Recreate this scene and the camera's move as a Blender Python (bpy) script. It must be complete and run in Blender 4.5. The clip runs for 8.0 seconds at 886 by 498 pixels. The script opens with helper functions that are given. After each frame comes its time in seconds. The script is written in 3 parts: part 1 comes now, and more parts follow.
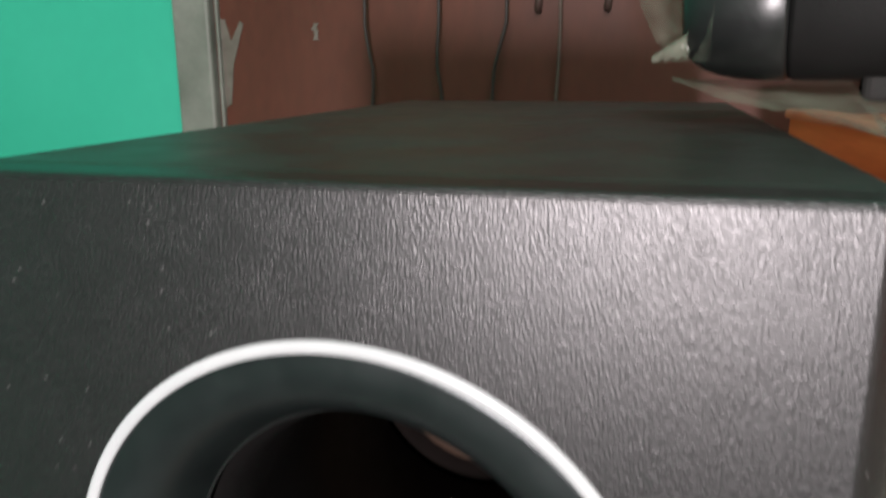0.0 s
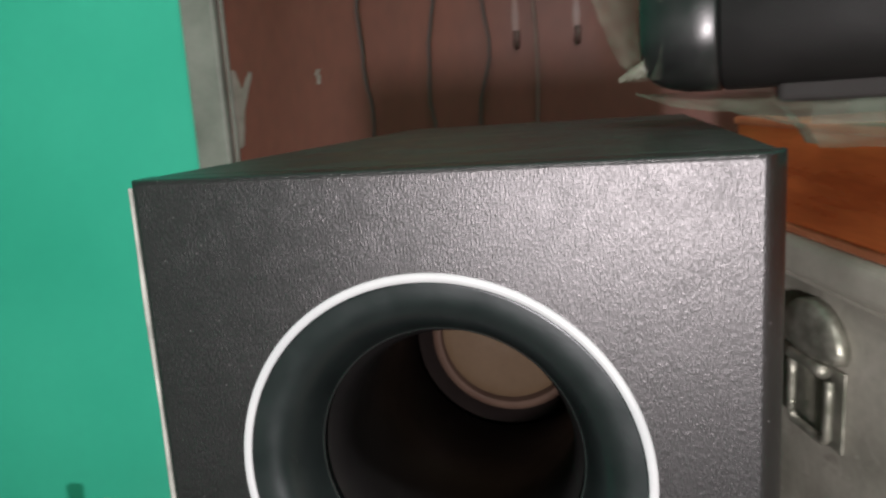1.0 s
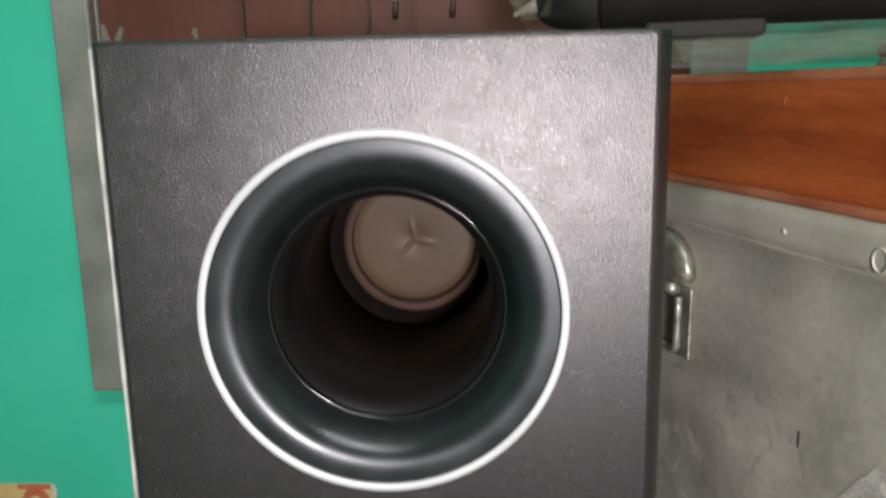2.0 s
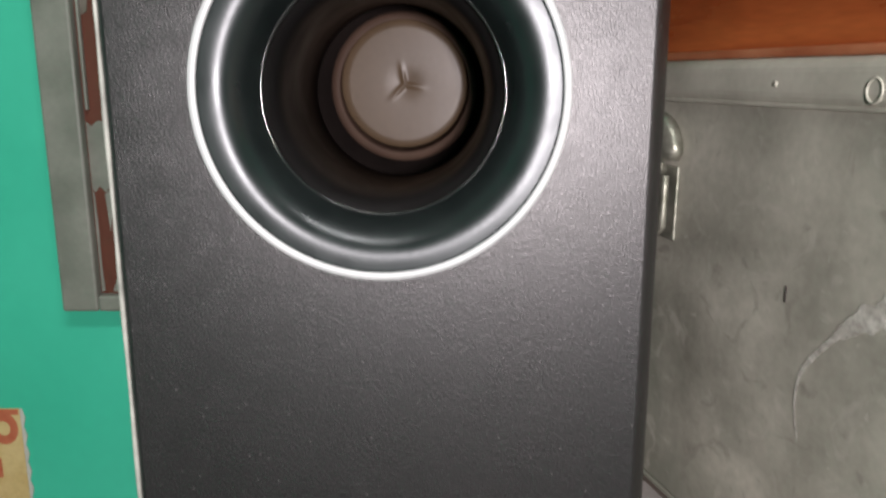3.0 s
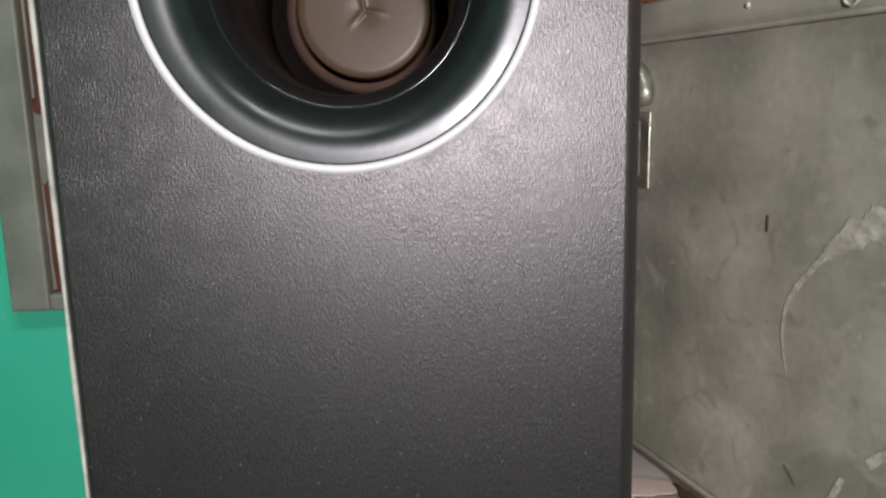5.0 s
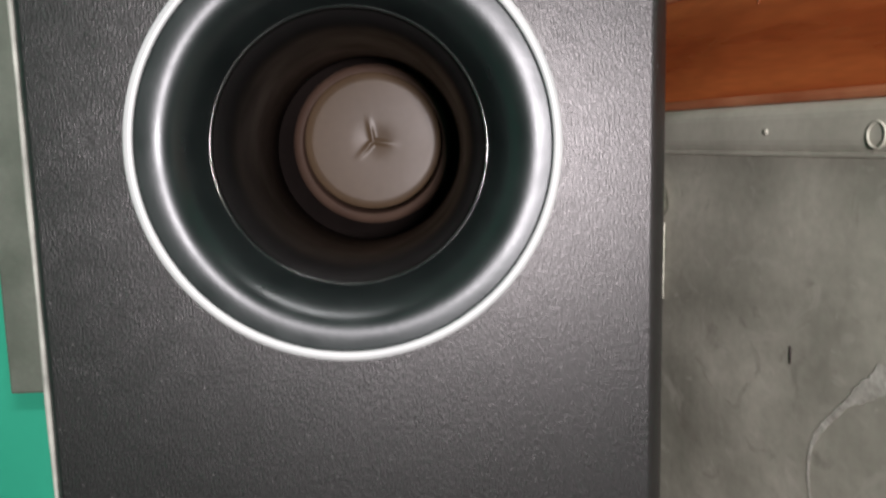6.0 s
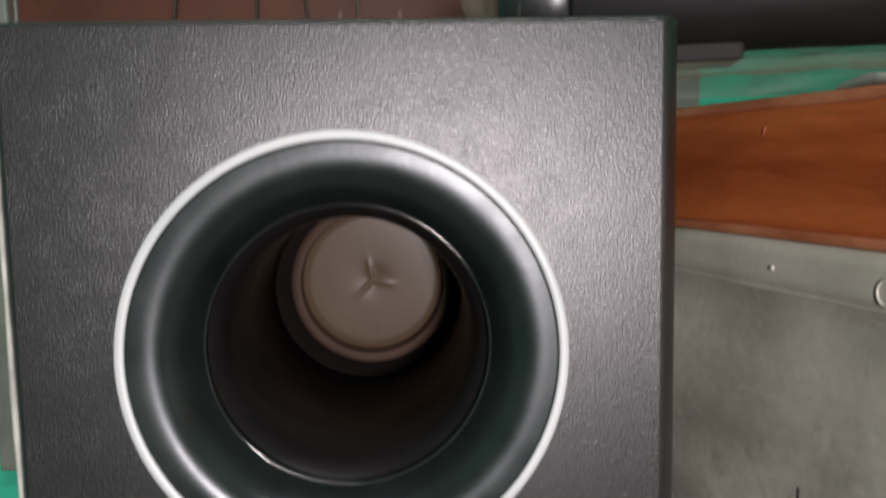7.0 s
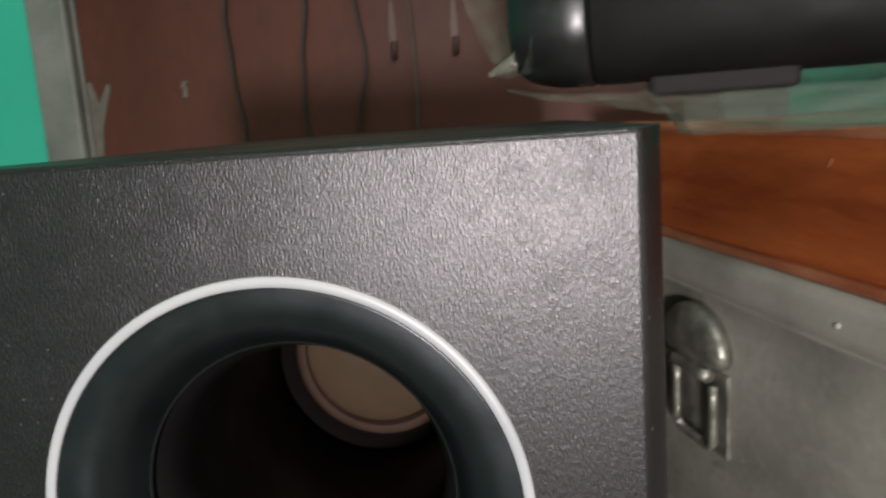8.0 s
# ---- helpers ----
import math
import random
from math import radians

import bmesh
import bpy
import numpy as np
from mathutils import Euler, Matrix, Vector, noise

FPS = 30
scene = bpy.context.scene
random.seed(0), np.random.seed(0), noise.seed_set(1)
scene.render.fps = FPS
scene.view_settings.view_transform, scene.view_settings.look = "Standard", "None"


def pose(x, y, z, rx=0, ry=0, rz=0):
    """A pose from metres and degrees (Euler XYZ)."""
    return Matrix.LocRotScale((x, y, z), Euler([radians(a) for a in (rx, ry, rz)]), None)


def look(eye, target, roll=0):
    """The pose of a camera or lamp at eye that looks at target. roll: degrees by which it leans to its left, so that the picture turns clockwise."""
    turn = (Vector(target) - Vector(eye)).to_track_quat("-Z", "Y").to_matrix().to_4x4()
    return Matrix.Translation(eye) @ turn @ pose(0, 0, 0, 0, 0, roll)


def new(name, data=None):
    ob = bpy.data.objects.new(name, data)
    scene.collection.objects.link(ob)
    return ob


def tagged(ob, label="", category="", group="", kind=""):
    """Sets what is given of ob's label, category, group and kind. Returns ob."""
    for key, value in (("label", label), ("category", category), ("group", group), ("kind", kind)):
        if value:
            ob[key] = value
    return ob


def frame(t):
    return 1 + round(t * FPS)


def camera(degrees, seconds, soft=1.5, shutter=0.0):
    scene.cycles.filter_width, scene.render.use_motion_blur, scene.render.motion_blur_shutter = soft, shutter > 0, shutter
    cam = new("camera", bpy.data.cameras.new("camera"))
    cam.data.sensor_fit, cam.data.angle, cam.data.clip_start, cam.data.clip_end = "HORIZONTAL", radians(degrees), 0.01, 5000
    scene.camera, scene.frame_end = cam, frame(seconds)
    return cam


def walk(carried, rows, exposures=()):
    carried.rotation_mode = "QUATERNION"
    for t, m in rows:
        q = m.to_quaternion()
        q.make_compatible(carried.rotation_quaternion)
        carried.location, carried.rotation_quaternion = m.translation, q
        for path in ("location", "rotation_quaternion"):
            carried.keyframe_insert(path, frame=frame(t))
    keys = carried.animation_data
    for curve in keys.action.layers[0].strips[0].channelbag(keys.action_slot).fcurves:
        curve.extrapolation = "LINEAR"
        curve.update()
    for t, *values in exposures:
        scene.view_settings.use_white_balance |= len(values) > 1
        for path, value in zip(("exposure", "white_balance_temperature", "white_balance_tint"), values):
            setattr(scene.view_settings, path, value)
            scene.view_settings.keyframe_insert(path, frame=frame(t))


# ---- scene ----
cam = camera(60.73, 8.0, soft=2.4, shutter=0.5)
# seconds, place in metres, turn in degrees
PATH = [
    (0.0, 0.0569, -0.1317, 0.3810, 76.49, 0.30, 15.11),
    (0.3, 0.0674, -0.1519, 0.3728, 74.89, 1.40, 16.51),
    (0.5, 0.0739, -0.1735, 0.3779, 74.37, 1.92, 17.31),
    (0.6, 0.0743, -0.1858, 0.3814, 75.04, 3.52, 17.32),
    (1.0, 0.0574, -0.2164, 0.3781, 79.10, 3.69, 13.04),
    (1.2, 0.0466, -0.2299, 0.3784, 79.32, 4.19, 8.57),
    (2.3, 0.0281, -0.2678, 0.3104, 79.07, 0.58, 1.18),
    (2.5, 0.0255, -0.2668, 0.2944, 78.47, 0.52, 0.95),
    (3.0, 0.0197, -0.2728, 0.2616, 78.04, 0.06, -0.15),
    (3.5, 0.0225, -0.2702, 0.2343, 77.13, -0.01, -1.92),
    (3.7, 0.0226, -0.2694, 0.2249, 77.33, 0.44, -2.50),
    (4.0, 0.0226, -0.2686, 0.2141, 78.05, 1.06, -2.20),
    (4.2, 0.0190, -0.2676, 0.2060, 78.20, 1.15, -2.36),
    (5.3, 0.0184, -0.2537, 0.2186, 80.91, 1.66, -3.22),
    (5.5, 0.0192, -0.2497, 0.2325, 81.51, 2.23, -3.03),
    (6.0, 0.0177, -0.2383, 0.2582, 82.62, 1.40, -2.58),
    (6.5, 0.0267, -0.2281, 0.2819, 83.42, 0.84, -2.01),
    (7.0, 0.0180, -0.2242, 0.3145, 84.36, 1.07, -2.75),
    (7.2, 0.0203, -0.2210, 0.3261, 85.30, 1.15, -2.85),
    (7.5, 0.0315, -0.2119, 0.3412, 85.57, 1.92, -2.33),
    (7.7, 0.0472, -0.2025, 0.3496, 84.40, 2.67, -0.50),
    (8.0, 0.0647, -0.1854, 0.3638, 80.48, 3.99, 4.99),
]
# exposure drops a little where the bright box fills the view
EXPOSURE = [(0.0, 0.08), (0.3, -0.22), (0.6, -0.36), (1.0, -0.05), (1.2, 0.06), (2.3, 0.03), (4.2, 0.03), (5.3, -0.13), (6.5, -0.10), (7.0, -0.28), (7.5, -0.42), (8.0, -0.44)]
walk(cam, [(r[0], pose(*r[1:])) for r in PATH], EXPOSURE)

# ---- light ----
world = bpy.data.worlds.new("world")
scene.world = world
world.use_nodes = True
world.node_tree.nodes["Background"].inputs["Color"].default_value = (0.02, 0.02, 0.02, 1)
world.node_tree.nodes["Background"].inputs["Strength"].default_value = 0.2

torch = new("torch_light", bpy.data.lights.new("torch_light", "AREA"))
torch.data.shape, torch.data.size, torch.data.energy = "DISK", 0.10, 17.0
torch.data.color = (1.0, 0.905, 0.925)
torch.matrix_world = look((0.105, -1.0, 0.27), (0.05, 0.3, 0.26))

# dim fill high behind the viewer, added for ambient light; no such lamp is seen
room = new("ambient_fill", bpy.data.lights.new("ambient_fill", "AREA"))
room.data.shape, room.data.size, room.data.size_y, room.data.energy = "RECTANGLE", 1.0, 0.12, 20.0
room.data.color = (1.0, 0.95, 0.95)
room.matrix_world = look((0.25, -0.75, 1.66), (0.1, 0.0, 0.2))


# ---- materials ----
def mat(name, c1, c2=None, scale=20.0, rough=0.5, metal=0.0, bump=0.0, bscale=200.0, stretch=(1, 1, 1),
        fine=0.12, rvar=0.1, spec=0.5, coat=0.0, lo=0.35, hi=0.65):
    """A surface of two tones in patches, with a finer grain over it, uneven gloss and fine relief."""
    m = bpy.data.materials.new(name)
    m.use_nodes = True
    nt = m.node_tree
    n, l = nt.nodes, nt.links
    bs = n["Principled BSDF"]
    tc = n.new("ShaderNodeTexCoord")
    mp = n.new("ShaderNodeMapping")
    mp.inputs["Scale"].default_value = stretch
    l.new(tc.outputs["Object"], mp.inputs["Vector"])
    big = n.new("ShaderNodeTexNoise")
    big.inputs["Scale"].default_value, big.inputs["Detail"].default_value = scale, 5
    small = n.new("ShaderNodeTexNoise")
    small.inputs["Scale"].default_value, small.inputs["Detail"].default_value = bscale, 3
    l.new(mp.outputs["Vector"], big.inputs["Vector"])
    l.new(mp.outputs["Vector"], small.inputs["Vector"])
    ramp = n.new("ShaderNodeValToRGB")
    ramp.color_ramp.elements[0].position, ramp.color_ramp.elements[1].position = lo, hi
    ramp.color_ramp.elements[0].color = (*c1, 1)
    ramp.color_ramp.elements[1].color = (*(c2 or [min(1, c * 1.25) for c in c1]), 1)
    l.new(big.outputs["Fac"], ramp.inputs["Fac"])
    mix = n.new("ShaderNodeMix")
    mix.data_type, mix.blend_type = "RGBA", "OVERLAY"
    mix.inputs["Factor"].default_value = fine
    l.new(ramp.outputs["Color"], mix.inputs["A"])
    l.new(small.outputs["Fac"], mix.inputs["B"])
    l.new(mix.outputs["Result"], bs.inputs["Base Color"])
    mr = n.new("ShaderNodeMapRange")
    mr.inputs["From Min"].default_value, mr.inputs["From Max"].default_value = 0.3, 0.7
    mr.inputs["To Min"].default_value, mr.inputs["To Max"].default_value = max(0.02, rough - rvar), min(1, rough + rvar)
    l.new(big.outputs["Fac"], mr.inputs["Value"])
    l.new(mr.outputs["Result"], bs.inputs["Roughness"])
    bs.inputs["Metallic"].default_value = metal
    bs.inputs["Specular IOR Level"].default_value = spec
    bs.inputs["Coat Weight"].default_value = coat
    if bump:
        b = n.new("ShaderNodeBump")
        b.inputs["Strength"].default_value, b.inputs["Distance"].default_value = bump, 0.001
        l.new(small.outputs["Fac"], b.inputs["Height"])
        l.new(b.outputs["Normal"], bs.inputs["Normal"])
    return m


GREEN = mat("green_wall_paint", (0.040, 0.43, 0.285), (0.050, 0.49, 0.33), 3, 0.5, bump=0.12, bscale=60, fine=0.05)
FLOOR = mat("cement_floor", (0.16, 0.15, 0.14), (0.26, 0.25, 0.23), 5, 0.6, bump=0.3, bscale=90)
WHITE = mat("ceiling_whitewash", (0.7, 0.7, 0.66), (0.78, 0.77, 0.73), 4, 0.8, bump=0.2, bscale=60)
def vinyl_material():
    """Black vinyl wrap with a pressed wood grain: short upright dashes, fine pits and a broken sheen."""
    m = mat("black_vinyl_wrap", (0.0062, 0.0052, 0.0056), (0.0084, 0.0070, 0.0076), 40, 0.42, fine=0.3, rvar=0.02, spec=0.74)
    n, l = m.node_tree.nodes, m.node_tree.links
    tc = n.new("ShaderNodeTexCoord")
    heights = []
    for scale, stretch, detail, amount in ((1900, (1.0, 1.0, 0.30), 2, 0.80), (900, (1.0, 1.0, 0.40), 2, 0.14), (2600, (1, 1, 0.8), 1, 0.34)):
        mp = n.new("ShaderNodeMapping")
        mp.inputs["Scale"].default_value = stretch
        l.new(tc.outputs["Object"], mp.inputs["Vector"])
        t = n.new("ShaderNodeTexNoise")
        t.inputs["Scale"].default_value, t.inputs["Detail"].default_value = scale, detail
        l.new(mp.outputs["Vector"], t.inputs["Vector"])
        k = n.new("ShaderNodeMath")
        k.operation = "MULTIPLY"
        k.inputs[1].default_value = amount
        l.new(t.outputs["Fac"], k.inputs[0])
        heights.append(k)
    total = heights[0]
    for h in heights[1:]:
        add = n.new("ShaderNodeMath")
        l.new(total.outputs[0], add.inputs[0])
        l.new(h.outputs[0], add.inputs[1])
        total = add
    n["Principled BSDF"].inputs["Specular Tint"].default_value = (1.0, 0.982, 0.992, 1)
    bump = n.new("ShaderNodeBump")
    bump.inputs["Distance"].default_value = 0.0009
    # the pressing is deeper in some patches than in others
    patch = n.new("ShaderNodeTexNoise")
    patch.inputs["Scale"].default_value, patch.inputs["Detail"].default_value = 90, 4
    l.new(tc.outputs["Object"], patch.inputs["Vector"])
    deep = n.new("ShaderNodeMapRange")
    deep.inputs["From Min"].default_value, deep.inputs["From Max"].default_value = 0.38, 0.66
    deep.inputs["To Min"].default_value, deep.inputs["To Max"].default_value = 0.19, 0.26
    l.new(patch.outputs["Fac"], deep.inputs["Value"])
    l.new(deep.outputs["Result"], bump.inputs["Strength"])
    l.new(total.outputs[0], bump.inputs["Height"])
    l.new(bump.outputs["Normal"], n["Principled BSDF"].inputs["Normal"])
    # the grain's dashes are a little duller than the pressed flats
    mr = n.new("ShaderNodeMapRange")
    mr.inputs["From Min"].default_value, mr.inputs["From Max"].default_value = 0.25, 0.55
    mr.inputs["To Min"].default_value, mr.inputs["To Max"].default_value = 0.43, 0.31
    l.new(heights[0].outputs[0], mr.inputs["Value"])
    l.new(mr.outputs["Result"], n["Principled BSDF"].inputs["Roughness"])
    # specks of dust
    vo = n.new("ShaderNodeTexVoronoi")
    vo.inputs["Scale"].default_value = 210
    l.new(tc.outputs["Object"], vo.inputs["Vector"])
    dust = n.new("ShaderNodeMapRange")
    dust.inputs["From Min"].default_value, dust.inputs["From Max"].default_value = 0.05, 0.09
    dust.inputs["To Min"].default_value, dust.inputs["To Max"].default_value = 0.5, 0.0
    l.new(vo.outputs["Distance"], dust.inputs["Value"])
    mix = n.new("ShaderNodeMix")
    mix.data_type = "RGBA"
    old = n["Principled BSDF"].inputs["Base Color"].links[0].from_socket
    l.new(dust.outputs["Result"], mix.inputs["Factor"])
    l.new(old, mix.inputs["A"])
    mix.inputs["B"].default_value = (0.16, 0.15, 0.15, 1)
    l.new(mix.outputs["Result"], n["Principled BSDF"].inputs["Base Color"])
    return m


def trunk_material():
    """Dull grey steel paint: cloudy fading, greenish grime in patches, rubbed pale spots and thin run marks."""
    m = mat("scuffed_grey_steel", (0.265, 0.258, 0.215), (0.47, 0.45, 0.385), 11, 0.5, metal=0.2, bump=0.2, bscale=160, rvar=0.15, fine=0.2)
    n, l = m.node_tree.nodes, m.node_tree.links
    bs = n["Principled BSDF"]
    tc = n.new("ShaderNodeTexCoord")
    colour = bs.inputs["Base Color"].links[0].from_socket
    for scale, distortion, lo, hi, amount, tone in ((8, 0.8, 0.50, 0.68, 0.55, (0.155, 0.175, 0.135)), (42, 1.2, 0.57, 0.70, 0.40, (0.56, 0.53, 0.47)),
                                                    (30, 2.0, 0.60, 0.72, 0.45, (0.175, 0.16, 0.135)), (120, 0.5, 0.66, 0.74, 0.35, (0.60, 0.57, 0.51))):
        t = n.new("ShaderNodeTexNoise")
        t.inputs["Scale"].default_value, t.inputs["Detail"].default_value, t.inputs["Distortion"].default_value = scale, 5, distortion
        l.new(tc.outputs["Object"], t.inputs["Vector"])
        mr = n.new("ShaderNodeMapRange")
        mr.inputs["From Min"].default_value, mr.inputs["From Max"].default_value = lo, hi
        mr.inputs["To Min"].default_value, mr.inputs["To Max"].default_value = 0.0, amount
        l.new(t.outputs["Fac"], mr.inputs["Value"])
        mix = n.new("ShaderNodeMix")
        mix.data_type = "RGBA"
        l.new(mr.outputs["Result"], mix.inputs["Factor"])
        l.new(colour, mix.inputs["A"])
        mix.inputs["B"].default_value = (*tone, 1)
        colour = mix.outputs["Result"]
    l.new(colour, bs.inputs["Base Color"])
    return m


def scuff_material():
    """Paint rubbed through unevenly, so that the grey below still shows in spots."""
    m = mat("pale_scrape", (0.44, 0.42, 0.375), (0.60, 0.58, 0.53), 90, 0.65, bump=0.15, bscale=300)
    n, l = m.node_tree.nodes, m.node_tree.links
    tc = n.new("ShaderNodeTexCoord")
    t = n.new("ShaderNodeTexNoise")
    t.inputs["Scale"].default_value, t.inputs["Detail"].default_value = 170, 4
    l.new(tc.outputs["Object"], t.inputs["Vector"])
    mr = n.new("ShaderNodeMapRange")
    mr.inputs["From Min"].default_value, mr.inputs["From Max"].default_value = 0.34, 0.62
    mr.inputs["To Min"].default_value, mr.inputs["To Max"].default_value = 0.45, 0.92
    l.new(t.outputs["Fac"], mr.inputs["Value"])
    l.new(mr.outputs["Result"], n["Principled BSDF"].inputs["Alpha"])
    return m


VINYL = vinyl_material()
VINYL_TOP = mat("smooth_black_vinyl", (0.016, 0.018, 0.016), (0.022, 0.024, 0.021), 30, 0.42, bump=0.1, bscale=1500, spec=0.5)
# near-black tone stands in for the unlit inside of the box
BOARD = mat("dark_unlit_board", (0.0062, 0.0046, 0.0042), (0.0080, 0.0060, 0.0055), 60, 0.9, bump=0.3, bscale=500, spec=0.03)
RINGW = mat("white_plastic", (0.42, 0.425, 0.435), (0.47, 0.47, 0.475), 30, 0.35, fine=0.03)
FLARE = mat("black_satin_plastic", (0.0070, 0.0094, 0.0094), (0.0098, 0.0128, 0.0126), 55, 0.32, bump=0.03, bscale=500, rvar=0.05, spec=0.47)
FLARE.node_tree.nodes["Principled BSDF"].inputs["Specular Tint"].default_value = (0.93, 0.97, 1.0, 1)
TUBE = mat("black_tube_plastic", (0.0070, 0.0064, 0.0064), (0.0092, 0.0084, 0.0084), 30, 0.42, spec=0.15)
SEAM = mat("pale_worn_edge", (0.20, 0.20, 0.18), (0.40, 0.40, 0.36), 60, 0.6, bump=0.3, bscale=300)
LIP = mat("polished_black_lip", (0.010, 0.011, 0.011), (0.014, 0.015, 0.015), 30, 0.14, spec=0.5)
FAINT = mat("faint_tape_mark", (0.085, 0.040, 0.030), (0.11, 0.058, 0.045), 60, 0.5)
CAP = mat("brownish_zinc_plate", (0.064, 0.0425, 0.0255), (0.075, 0.0505, 0.0312), 30, 0.30, bump=0.02, bscale=300, rvar=0.03, spec=0.09)
RIM = mat("dull_zinc_rim", (0.052, 0.032, 0.024), (0.066, 0.042, 0.031), 40, 0.6, spec=0.06)
TRUNK = trunk_material()
LID = mat("grey_steel_lid", (0.37, 0.355, 0.30), (0.52, 0.50, 0.43), 18, 0.5, metal=0.2, bump=0.2, bscale=200, rvar=0.12)
CHROME = mat("tarnished_chrome", (0.26, 0.265, 0.215), (0.42, 0.41, 0.35), 90, 0.42, metal=0.72, bump=0.35, bscale=260, rvar=0.12)
SCUFF = scuff_material()
WOOD = mat("orange_varnished_wood", (0.27, 0.058, 0.017), (0.43, 0.112, 0.032), 7, 0.3, bump=0.06, bscale=60,
           stretch=(1, 1, 6), rvar=0.06, fine=0.25, coat=0.3)
WOODE = mat("worn_wood_edge", (0.30, 0.09, 0.04), (0.44, 0.18, 0.09), 20, 0.45, bump=0.2, bscale=200)
BROWN = mat("brown_shutter_paint", (0.066, 0.020, 0.012), (0.094, 0.030, 0.018), 7, 0.55, bump=0.15, bscale=120, stretch=(1, 1, 0.4), fine=0.2, spec=0.3)
GREYP = mat("grey_frame_paint", (0.135, 0.140, 0.118), (0.205, 0.205, 0.178), 16, 0.55, bump=0.2, bscale=150)
# rust on the nails; also the painted shade in the torn paper
NAIL_AND_TEAR = mat("rusty_nail_and_tear_shade", (0.034, 0.016, 0.012), (0.050, 0.024, 0.018), 90, 0.7, bump=0.3, bscale=500)
PEEL = mat("bare_brown_patch", (0.062, 0.040, 0.032), (0.095, 0.062, 0.05), 40, 0.7, bump=0.3, bscale=300)
TEAR = mat("torn_tape", (0.105, 0.088, 0.072), (0.15, 0.128, 0.108), 60, 0.5)
BARM = mat("matt_black_bar", (0.0085, 0.0078, 0.0078), (0.0115, 0.0105, 0.0105), 30, 0.58, bump=0.1, bscale=900, spec=0.2)
BARC = mat("satin_black_cap", (0.010, 0.0105, 0.0105), (0.014, 0.0145, 0.0145), 40, 0.36, bump=0.04, bscale=400, spec=0.6)
BARG = mat("glossy_black_end", (0.012, 0.018, 0.015), (0.016, 0.022, 0.018), 30, 0.12)
FOOT = mat("grey_rubber", (0.022, 0.020, 0.019), (0.032, 0.029, 0.028), 60, 0.7, bump=0.2, bscale=500, spec=0.2)
PRINT = mat("white_print", (0.30, 0.30, 0.28), (0.36, 0.36, 0.34), 60, 0.5)
PALE = mat("pale_yellow_print", (0.25, 0.24, 0.16), (0.31, 0.30, 0.21), 60, 0.6)
LABEL = mat("yellow_label", (0.22, 0.15, 0.055), (0.26, 0.18, 0.07), 30, 0.6)
CABLE = mat("black_cable", (0.02, 0.014, 0.012), (0.03, 0.02, 0.018), 60, 0.5)
MAUVE = mat("mauve_grey_paper", (0.24, 0.215, 0.205), (0.31, 0.28, 0.265), 18, 0.8, bump=0.2, bscale=200)
PAPER = mat("pinkish_paper", (0.34, 0.27, 0.235), (0.42, 0.34, 0.30), 18, 0.8, bump=0.2, bscale=200)
CARD = mat("beige_cardboard", (0.19, 0.155, 0.125), (0.24, 0.20, 0.165), 18, 0.8, bump=0.2, bscale=200)
SHEETW = mat("white_sheet", (0.42, 0.41, 0.37), (0.48, 0.47, 0.43), 18, 0.7, bump=0.1, bscale=200)
POSTER = mat("buff_poster_paper", (0.48, 0.34, 0.14), (0.56, 0.42, 0.20), 25, 0.6)
RED = mat("brick_red_print", (0.40, 0.10, 0.05), (0.46, 0.14, 0.07), 60, 0.6)
OLIVE = mat("olive_print", (0.20, 0.21, 0.06), (0.26, 0.26, 0.09), 60, 0.6)
CLOTH = mat("patterned_cloth", (0.16, 0.09, 0.06), (0.42, 0.30, 0.18), 16, 0.9, bump=0.4, bscale=500, lo=0.42, hi=0.56)
LIME = mat("lime_plastic", (0.16, 0.36, 0.02), (0.20, 0.42, 0.03), 20, 0.35)
DARKCAP = mat("dark_green_cap", (0.02, 0.03, 0.01), (0.03, 0.045, 0.015), 30, 0.4)
TABLE = mat("dark_table_wood", (0.10, 0.055, 0.03), (0.16, 0.09, 0.05), 12, 0.5, stretch=(0.3, 1, 1), bump=0.1)


def film_material(name, thin, thick, tone=(0.26, 0.27, 0.21), rough=0.22):
    m = bpy.data.materials.new(name)
    m.use_nodes = True
    n, l = m.node_tree.nodes, m.node_tree.links
    bs = n["Principled BSDF"]
    tc = n.new("ShaderNodeTexCoord")
    no = n.new("ShaderNodeTexNoise")
    no.inputs["Scale"].default_value, no.inputs["Detail"].default_value = 34, 4
    l.new(tc.outputs["Object"], no.inputs["Vector"])
    mr = n.new("ShaderNodeMapRange")
    mr.inputs["From Min"].default_value, mr.inputs["From Max"].default_value = 0.35, 0.7
    mr.inputs["To Min"].default_value, mr.inputs["To Max"].default_value = thin, thick
    l.new(no.outputs["Fac"], mr.inputs["Value"])
    l.new(mr.outputs["Result"], bs.inputs["Alpha"])
    bs.inputs["Base Color"].default_value = (*tone, 1)
    bs.inputs["Roughness"].default_value = rough
    b = n.new("ShaderNodeBump")
    b.inputs["Strength"].default_value, b.inputs["Distance"].default_value = 0.5, 0.004
    l.new(no.outputs["Fac"], b.inputs["Height"])
    l.new(b.outputs["Normal"], bs.inputs["Normal"])
    return m


FILM = film_material("folded_clear_film", 0.22, 0.62)
FILM1 = film_material("single_clear_film", 0.10, 0.36)
# dark tone dims the wall behind as the bar's shadow would
FILM_SHADE = film_material("dark_shade_film", 0.30, 0.60, (0.085, 0.10, 0.08), 0.6)


